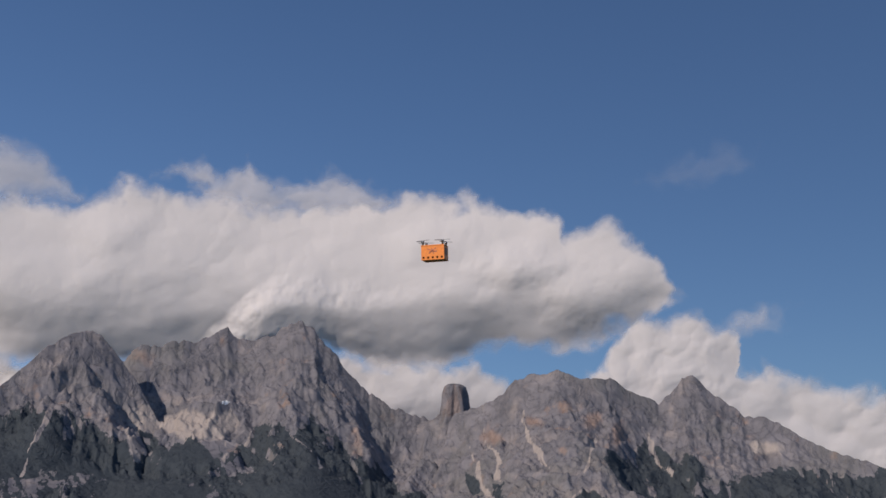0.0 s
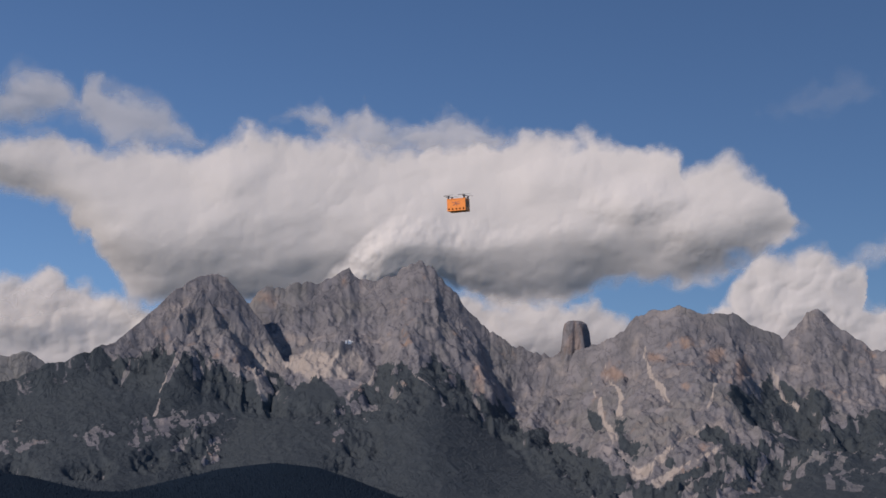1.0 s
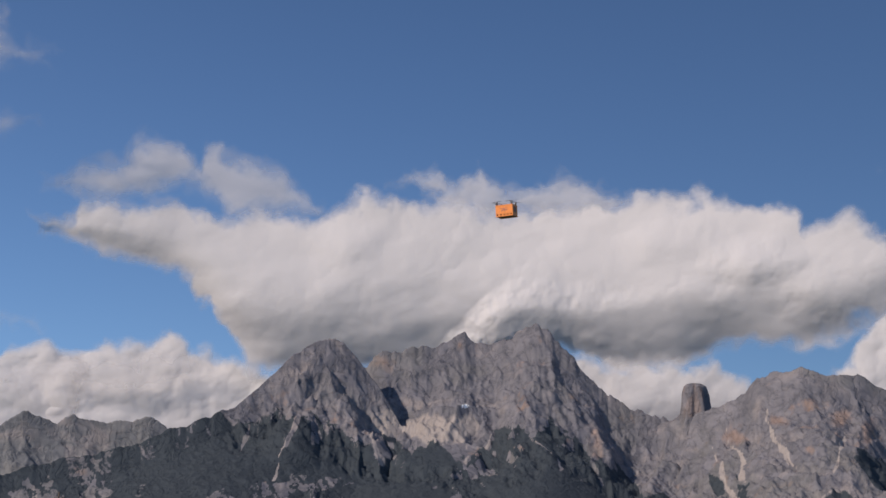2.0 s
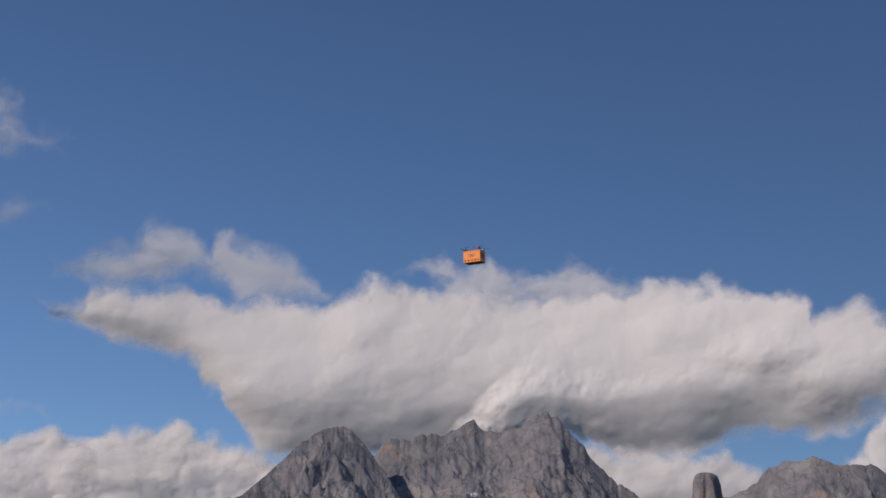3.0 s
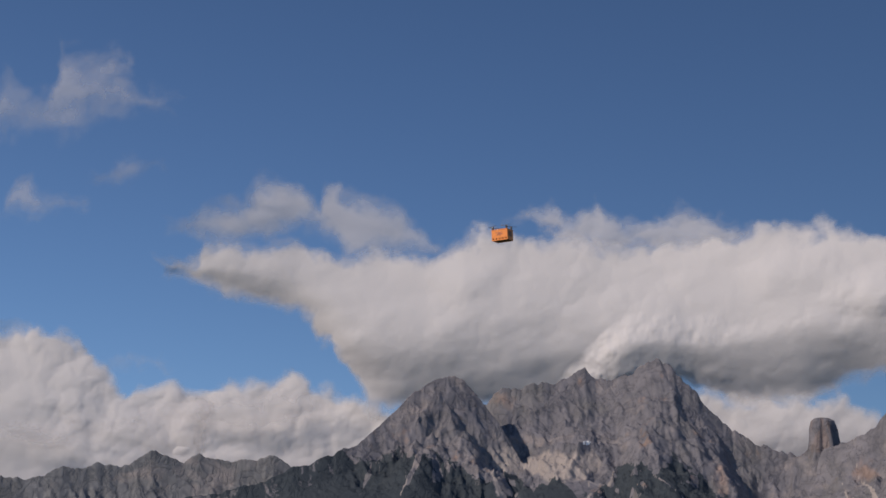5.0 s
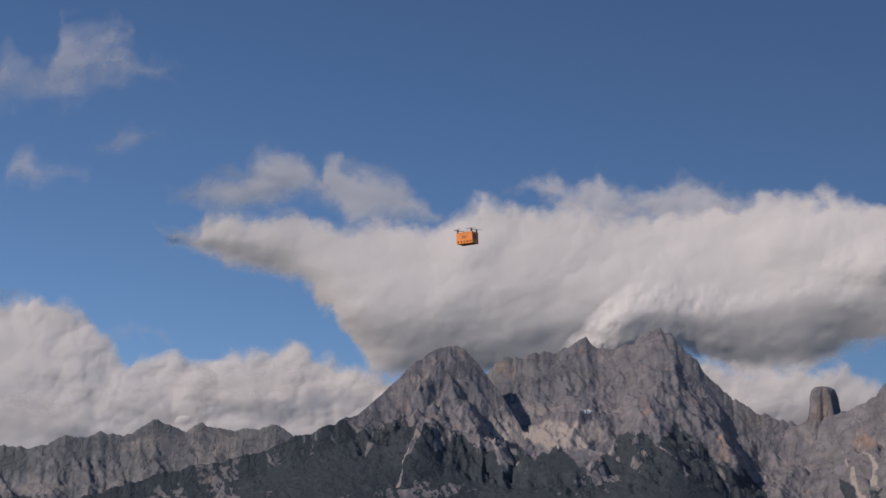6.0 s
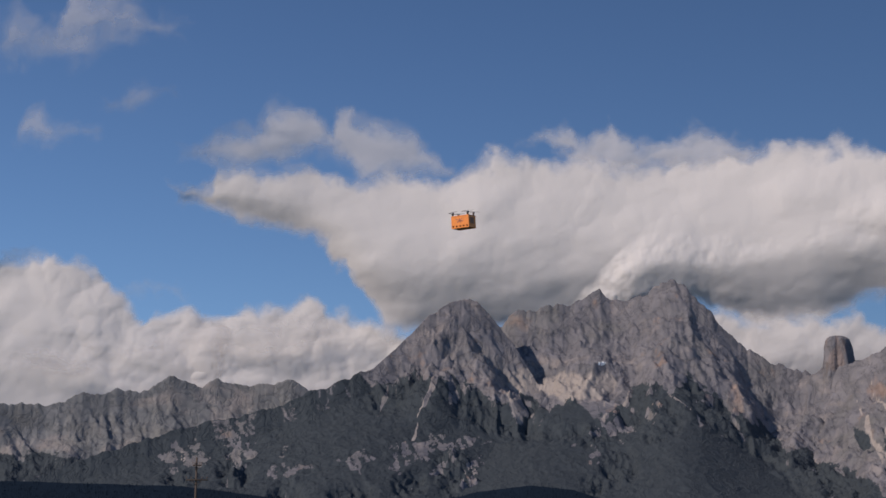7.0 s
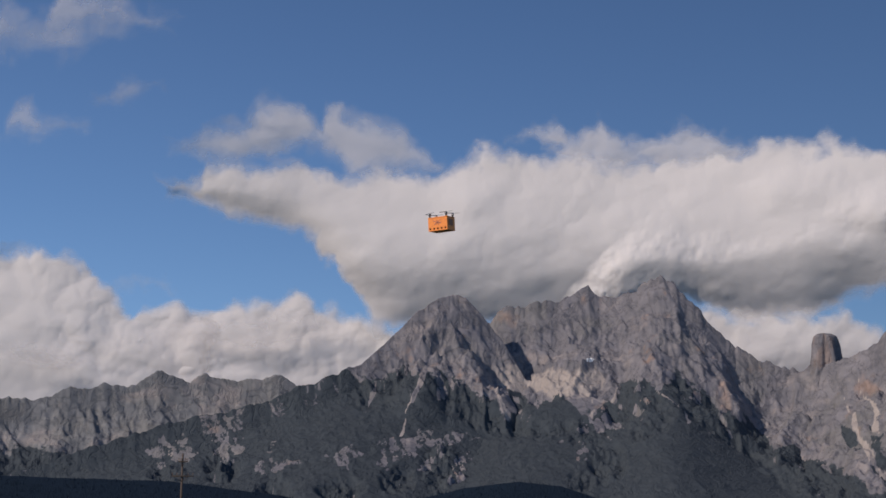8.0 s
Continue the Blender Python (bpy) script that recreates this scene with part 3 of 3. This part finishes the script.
def cloud(label, top, base, away, seed, mat, bulge=0.14, lean=0.2, belly=0.45, heads=0.45, size=1.9, wander=0.8, fray=0.7, deep=1.0, step=0.06,
          swells=(), rolls=(), skew=0.0, crisp=1.0, facing=None, flat=0.55):
    """A bank of cloud between an upper and a lower outline (heading and height in degrees): it swells out over its base up to
    the belly, leans back above it, and is covered with rounded heads. deep: degrees from the outline to full thickness;
    facing: the heading at which it stands away metres off;
    flat: 0 for a bank bent round the valley, 1 for a straight one."""
    ta, te, ba, be = [p[0] for p in top], [p[1] for p in top], [p[0] for p in base], [p[1] for p in base]
    az = np.arange(ta[0] - 1.2, ta[-1] + 1.2, step)
    el = np.arange(min(be) - 1.0, max(te) + 1.0, step)
    A, E = np.meshgrid(az, el)
    wa = A + wander * 2 * (fbm(A / 1.7, E / 1.7, seed, 5, 0.55) - 0.5)
    we = E + wander * 1.6 * (fbm(A / 1.7 + 31, E / 1.7, seed + 3, 5, 0.55) - 0.5)
    T, B = np.interp(wa, ta, te), np.interp(wa, ba, be)
    d = np.minimum(np.minimum(T - we, we - B), np.minimum(wa - ta[0], ta[-1] - wa) + 0.25)
    large = cells(wa / size, we / (0.8 * size), seed + 9)
    middle = cells(wa / (0.45 * size) + 0.4 * large, we / (0.38 * size), seed + 19)
    small = cells(wa / (0.2 * size), we / (0.17 * size) + 0.3 * middle, seed + 29)
    edge = d + fray * (0.5 * large + 0.35 * middle + 0.15 * small - 0.62)
    low, high = blurred(np.interp(az, ba, be), 0.8 / step, 0)[None], blurred(np.interp(az, ta, te), 0.8 / step, 0)[None]
    tall = np.maximum(high - low, 0.5)
    metres = away * math.radians(1) * blurred(tall, 1.0 / step, 1)
    t = np.clip((E + 0.7 * (fbm(A / 3.5, E / 2.5, seed + 51, 4) - 0.5) * np.minimum(tall / 3, 1) - low) / tall, 0, 1.2)
    swell = bulge * np.where(t < belly, np.sin(np.pi / 2 * np.minimum(t / belly, 1)), 1) - lean * np.maximum(t - belly, 0) ** 1.3
    swell = blurred(blurred(swell * metres * np.clip(tall / 3.5, 0.3, 1), 0.3 / step, 0), 0.3 / step, 1)
    busy = smooth(0.3, 0.7, fbm(A / 4, E / 3, seed + 61, 3))
    bumps = blurred(blurred(large, 0.10 * size / step, 0), 0.10 * size / step, 1) * 13 * size + crisp * (0.35 + 0.65 * busy) * (4.6 * size * blurred(blurred(middle, 0.04 * size / step, 0), 0.04 * size / step, 1) + 1.3 * size * small)
    swell = swell + heads * (0.18 + 0.82 * smooth(0.15, 0.6, t)) * bumps + 60 * min(heads, 0.42) * (fbm(A / 4.2, E / 2.6, seed + 77, 4, 0.45) - 0.5)
    for sa, se, ra, re, out in swells:
        swell = swell + out * smooth(1.25, 0.1, np.hypot((A - sa) / ra, (E - se) / re) + 0.3 * (wa - A))
    for a0, e0, a1, e1, crest, wide, out in rolls:
        n = math.hypot(a1 - a0, e1 - e0)
        na, ne = A + 0.7 * (wa - A), E + 0.7 * (we - E)
        right = ((na - a0) * (e1 - e0) - (ne - e0) * (a1 - a0)) / n
        inner = -np.log(np.exp(-3 * right) + np.exp(-3 * (crest - ne))) / 3
        swell = swell + out * smooth(-0.15 * wide, wide, inner) * np.exp(-np.maximum(na - a1, 0) / 5) * smooth(low - 0.5, low + 1.2, E)
    a, e = np.radians(A), np.radians(E)
    upright = away * math.cos(radians(el.mean())) / np.cos(e) * (math.cos(radians(facing if facing is not None else az.mean())) / np.cos(a)) ** flat
    r = np.minimum(upright - swell + skew * (az.mean() - A), 4950)
    x, y, z = r * np.sin(a) * np.cos(e), r * np.cos(a) * np.cos(e), r * np.sin(e) + EYE
    ob = sheet("cloud", x, y, z, mat, (("thick", np.clip(edge / deep, -0.5, 1.2)),), edge > -0.45 * deep)
    return tagged(ob, label, "cloud", "clouds over the mountains")


cloud("large white cumulus bank with a grey flat base",
      [(-21.0, 15.0), (-19.5, 15.6), (-18.0, 15.9), (-16.6, 16.0), (-15.1, 15.7), (-13.4, 15.6), (-9.9, 15.7), (-8.6, 16.0), (-7.7, 16.7), (-6.3, 16.5), (-4.4, 16.2), (-1.9, 16.1), (1.3, 16.1),
       (4.3, 16.4), (7.4, 16.4), (9.0, 15.8), (10.2, 16.1), (11.0, 15.8), (11.5, 15.0), (12.8, 15.3), (13.9, 14.9), (14.8, 14.2), (15.6, 13.3), (16.1, 12.4)],
      [(-21.0, 14.4), (-19.3, 13.9), (-17.4, 13.4), (-15.7, 13.1), (-14.5, 12.6), (-13.9, 11.2), (-12.8, 10.0), (-12.0, 9.3), (-9.4, 9.2), (-3.6, 9.3), (1.2, 9.6), (3.6, 9.2), (6.4, 9.2), (7.8, 9.8), (10.6, 10.0),
       (12.0, 10.1), (13.4, 10.4), (14.6, 10.9), (15.6, 11.6), (16.1, 12.2)], 4560, 11, CLOUD, facing=0.0, flat=0.12, bulge=0.22, lean=0.36, belly=0.5, size=2.2, heads=0.42, crisp=1.2, fray=0.8, deep=1.2,
      swells=[(9.3, 13.5, 2.2, 1.0, 24), (12.4, 11.8, 2.4, 1.2, 16), (-11.6, 11.6, 2.4, 1.1, 12), (-8.4, 14.6, 1.6, 1.0, 14), (5.5, 14.6, 2.4, 1.1, 14)],
      rolls=[(-3.9, 10.3, -2.0, 12.4, 12.9, 1.3, 62)])
cloud("thin grey cloud veil above the cumulus bank",
      [(-6.4, 17.2), (-5.4, 17.6), (-4.4, 17.7), (-3.6, 17.2), (-2.9, 17.7), (-2.4, 17.9), (-1.7, 17.3), (-0.9, 17.1), (0.1, 17.3), (1.0, 17.6), (2.1, 17.2), (3.2, 17.1), (4.0, 16.5)],
      [(-6.4, 17.0), (-4.6, 16.5), (-3.6, 15.5), (3.2, 15.3), (4.0, 16.3)], 4850, 37, CLOUD_THIN, size=1.0)
cloud("small ragged grey cloud beside the bank",
      [(-20.9, 16.4), (-19.8, 17.4), (-17.9, 17.8), (-17.2, 18.6), (-16.3, 18.9), (-15.5, 18.8), (-14.9, 18.1), (-14.6, 17.8), (-14.3, 18.6), (-13.8, 18.7), (-13.4, 18.2), (-12.3, 18.1), (-11.4, 17.7),
       (-10.6, 17.2), (-10.0, 16.5), (-9.6, 16.0)],
      [(-20.9, 16.3), (-19.9, 15.8), (-18.7, 15.6), (-17.6, 15.8), (-16.4, 16.3), (-15.0, 16.5), (-14.5, 16.3), (-13.8, 15.9), (-13.2, 15.3), (-9.6, 15.5)], 4770, 41, CLOUD_THIN, bulge=0.1, lean=0.2, heads=0.3, size=1.2, wander=0.5, deep=1.3, flat=0.3)
cloud("grey cloud behind the saddle",
      [(-2, 10.2), (0.2, 10.0), (3.1, 9.6), (6.5, 9.4), (7.5, 9.3), (8.3, 8.8), (9.0, 8.4), (9.5, 8.0)], [(-2, 5.5), (9.5, 6.0)], 4490, 53, CLOUD, bulge=0.2, lean=0.1, belly=0.85, size=1.3, heads=0.6)
cloud("white cumulus heap behind the massif",
      [(11.4, 8.4), (12.8, 9.3), (13.9, 10.7), (14.7, 11.4), (15.8, 11.1), (16.3, 11.2), (17.0, 11.0), (17.6, 10.7), (18.2, 10.4), (18.5, 9.7), (18.5, 9.2), (18.9, 8.8), (19.5, 9.0), (20.2, 8.8), (20.8, 8.3), (21.9, 8.1),
       (23.6, 7.6), (26, 7.0)], [(11.4, 4.0), (26, 3.0)], 4440, 67, CLOUD_HEAP, bulge=0.08, lean=0.12, belly=0.3, size=1.6, heads=1.1, crisp=1.2, wander=0.7, deep=1.7, skew=-15)
cloud("small grey cloud drifting before the white heap", [(13.7, 10.4), (14.8, 11.2), (15.6, 11.1), (16.3, 10.4)], [(13.7, 10.2), (14.7, 9.7), (16.3, 9.9)], 4390, 69, CLOUD_WISP, bulge=0.03, lean=0.2, heads=0.25, size=0.9)
cloud("thin wisp of cloud above the heap", [(17.9, 10.6), (18.8, 11.2), (19.5, 11.6), (20.0, 11.2), (20.9, 11.1)], [(17.9, 10.2), (19.4, 10.0), (20.4, 10.5), (20.9, 10.9)], 4810, 71, CLOUD_WISP, bulge=0.02, lean=0.35, heads=0.25, size=0.9)
cloud("faint veil of thin high cloud", [(14.9, 17.0), (16.4, 17.9), (18.2, 18.3), (19.6, 17.9)], [(14.9, 16.8), (17, 16.5), (19.6, 17.2)], 4810, 107, CLOUD_FAINT, size=1.0)
cloud("heaped white and grey cumulus over the far range",
      [(-31.0, 11.0), (-29.1, 11.4), (-27.8, 11.7), (-26.2, 12.0), (-24.4, 11.6), (-23.8, 10.8), (-23.0, 10.1), (-22.4, 9.4), (-21.9, 9.8), (-20.6, 9.8), (-19.4, 9.4)], [(-31.0, 5.0), (-19.4, 5.0)], 4805, 83, CLOUD_HEAP,
      bulge=0.04, lean=0.26, belly=0.3, size=1.7, heads=1.15, crisp=1.1, deep=1.4, wander=0.6)
cloud("low white cumulus beside the wooded shoulder",
      [(-21.6, 8.6), (-20.0, 9.6), (-17.6, 10.2), (-15.7, 10.5), (-14.8, 9.9), (-13.8, 10.2), (-13.1, 9.8), (-12.2, 9.4), (-11.4, 9.1), (-9.5, 8.6), (-8.5, 8.0)], [(-21.6, 5.0), (-8.5, 5.0)], 4640, 91, CLOUD_HEAP,
      bulge=0.04, lean=0.26, belly=0.3, size=1.5, heads=1.15, crisp=1.1, deep=1.4, wander=0.6)
cloud("flat grey cloud in front of the heaped cumulus", [(-21.2, 8.7), (-19.9, 9.4), (-17.6, 9.9), (-15.2, 10.0), (-14.0, 9.3)], [(-21.2, 8.4), (-19.7, 7.9), (-17.3, 7.9), (-14.7, 8.6), (-14.0, 9.1)], 4612, 85, CLOUD_WISP,
      bulge=0.3, belly=0.9, lean=0.0, size=1.0, heads=0.4)
cloud("low grey cloud in front of the heaped cumulus", [(-27.4, 7.9), (-26.3, 8.4), (-25.2, 8.3), (-24.2, 7.9)], [(-27.4, 7.4), (-25.8, 7.0), (-24.2, 7.6)], 4695, 87, CLOUD_THIN, bulge=0.45, belly=0.9, lean=0.0, size=0.8)
cloud("narrow grey cloud in front of the heaped cumulus", [(-24.9, 8.4), (-23.4, 8.7), (-21.8, 8.5)], [(-24.9, 8.2), (-23.4, 7.8), (-21.8, 8.2)], 4655, 88, CLOUD_THIN, bulge=0.45, belly=0.9, lean=0.0, size=0.8)
cloud("thin low wisp beside the heaped cumulus", [(-23.9, 10.6), (-22.6, 11.2), (-21.8, 10.9), (-21.2, 11.1), (-20.4, 10.7)], [(-23.9, 10.4), (-22, 10.3), (-20.4, 10.5)], 4810, 89, CLOUD_WISP, bulge=0.02, lean=0.35, heads=0.25, size=0.8)
cloud("pale ragged high cloud",
      [(-30.2, 20.8), (-28.7, 22.2), (-27.7, 22.2), (-27.0, 21.9), (-26.5, 21.9), (-26.2, 22.8), (-25.9, 23.5), (-24.8, 23.4), (-23.6, 23.0), (-23.2, 22.3), (-21.3, 21.9)],
      [(-30.2, 19.8), (-27.8, 19.8), (-26.7, 19.8), (-25.2, 20.0), (-23.8, 20.5), (-21.3, 21.0)], 4780, 97, CLOUD_WISP, bulge=0.02, lean=0.35, heads=0.3, size=1.2, wander=1.0, fray=1.0, deep=1.6)
cloud("small pale wisp of cloud", [(-28.1, 16.6), (-27.5, 17.8), (-26.9, 18.1), (-26.3, 17.6), (-25.1, 17.3)], [(-28.1, 16.2), (-26.6, 16.3), (-25.1, 17.0)], 4810, 101, CLOUD_WISP, bulge=0.02, lean=0.35, heads=0.25, size=0.8, wander=0.5)
cloud("tiny pale wisp of cloud", [(-24.2, 18.4), (-23.5, 19.1), (-22.8, 19.2), (-21.8, 19.0)], [(-24.2, 17.9), (-22.7, 18.1), (-21.8, 18.7)], 4810, 103, CLOUD_WISP, bulge=0.02, lean=0.35, heads=0.25, size=0.8, wander=0.5)


# ================= pole in the valley =================
def utility_pole():
    top = new("utility_pole")
    top.matrix_world = pose(-143.7, 397.7, 0, 0, 0, 20) @ Matrix.Scale(1.74, 4)
    part("post", rod(bmesh.new(), (0, 0, -0.4), (0, 0, 18.4), 0.30, 0.16, 14), POLE_WOOD, top)
    for z, half in ((17.0, 0.8), (14.5, 1.87)):
        arm = part("crossarm", block(bmesh.new(), 0.1, -0.27, z, 2 * half, 0.18, 0.22, 0.02), POLE_WOOD, top)
        for s in (-1, 1):
            part("brace", rod(bmesh.new(), (0.1 + s * half * 0.5, -0.27, z - 0.05), (s * 0.1, -0.24, z - 0.9), 0.04, 0.04, 6), POLE_WOOD, arm)
            for u in (0.5, 0.93):
                bm = rod(bmesh.new(), (0.1 + s * u * half, -0.27, z + 0.1), (0.1 + s * u * half, -0.27, z + 0.35), 0.03, 0.03, 8)
                for k in range(3):
                    rod(bm, (0.1 + s * u * half, -0.27, z + 0.28 + 0.1 * k), (0.1 + s * u * half, -0.27, z + 0.36 + 0.1 * k), 0.11, 0.07, 10)
                part("insulator", bm, CERAMIC, arm, "brown ceramic insulator")
    return tagged(top, "tall dark utility pole with two crossarms", "utility pole")


utility_pole()


# ================= the flying box =================
def delivery_drone():
    W, D, H = 0.30, 0.225, 0.180
    top = new("delivery_drone")
    top.matrix_world = pose(-2.27, 21.457, 8.494 - 0.006) @ pose(0, 0, 0, 5.5, 0, -20)
    # outer walls, open below
    t = 0.008
    front = bmesh.new()
    # front wall built round five square holes
    y = -D / 2 + t / 2
    hole, n, z0 = 0.026, 5, -H / 2 + 0.030
    block(front, 0, y, (z0 + hole / 2 + H / 2) / 2, W, t, H / 2 - z0 - hole / 2)
    block(front, 0, y, (z0 - hole / 2 - H / 2) / 2, W, t, z0 - hole / 2 + H / 2)
    pitch = W / n
    edge = -W / 2
    for k in range(n):
        c = -W / 2 + pitch * (k + 0.5)
        block(front, (edge + c - hole / 2) / 2, y, z0, c - hole / 2 - edge, t, hole)
        edge = c + hole / 2
    block(front, (edge + W / 2) / 2, y, z0, W / 2 - edge, t, hole)
    part("front_panel", front, ORANGE, top, "orange plastic front with a row of square holes", True)
    part("back_panel", block(bmesh.new(), 0, D / 2 - t / 2, 0, W, t, H, 0.002), ORANGE, top, flat=True)
    for s in (-1, 1):
        side = part("side_panel", block(bmesh.new(), s * (W / 2 - t / 2 + 0.001), 0, 0, t, D - 2 * t, H - 0.004, 0.001), ORANGE, top, flat=True)
        part("label", block(bmesh.new(), s * (W / 2 + 0.003), -0.01, 0.02, 0.003, 0.12, 0.09, 0.001), GREY_LABEL, side, "brown printed side label", True)
    part("lid", block(bmesh.new(), 0, 0, H / 2 + 0.006, W + 0.008, D + 0.008, 0.014, 0.005), ORANGE, top, flat=True)
    tray = part("tray", block(bmesh.new(), 0, 0, -H / 2 + 0.012, W - 2 * t, D - 2 * t, 0.006), DARK, top, "dark recessed bottom", True)
    for k in range(4):
        part("slat", block(bmesh.new(), -0.105 + 0.07 * k, 0, -H / 2 + 0.006, 0.012, D - 2 * t, 0.012, 0.001), BROWN, tray, flat=True)
    # printed mark: a splayed star of bars
    mark = bmesh.new()
    for k, (ang, ln) in enumerate(((20, 0.13), (-35, 0.12), (70, 0.075), (-5, 0.10))):
        block(mark, 0.006 * k - 0.01, -D / 2 - 0.001, 0.03 - 0.004 * k, ln, 0.002, 0.011, 0, Matrix.Rotation(radians(ang), 4, "Y"))
    part("mark", mark, BROWN, top, "brown printed mark", True)
    for sx in (-1, 1):
        for sy in (-1, 1):
            px, py, pz = sx * (W / 2 - 0.02), sy * (D / 2 - 0.02), H / 2 + 0.012
            arm = part("motor_post", rod(bmesh.new(), (px, py, pz), (px, py, pz + 0.035), 0.014, 0.013, 12), BLACK, top)
            part("motor", rod(rod(bmesh.new(), (px, py, pz + 0.032), (px, py, pz + 0.056), 0.019, 0.019, 16), (px, py, pz + 0.054), (px, py, pz + 0.060), 0.012, 0.005, 12), STEEL, arm)
            blade = bmesh.new()
            spin = Matrix.Rotation(radians(12 + 14 * sx + 24 * sy), 4, "Z")
            for s in (-1, 1):
                turn = spin @ Matrix.Rotation(radians(10 * s), 4, "X")
                c = spin @ Vector((s * 0.052, 0, 0))
                block(blade, px + c.x, py + c.y, pz + 0.061, 0.100, 0.018, 0.004, 0.001, turn)
            part("propeller", blade, BLACK, arm, "black two-bladed propeller at rest", True)
    return tagged(top, "orange plastic box drone with four propellers, hovering", "drone")


delivery_drone()
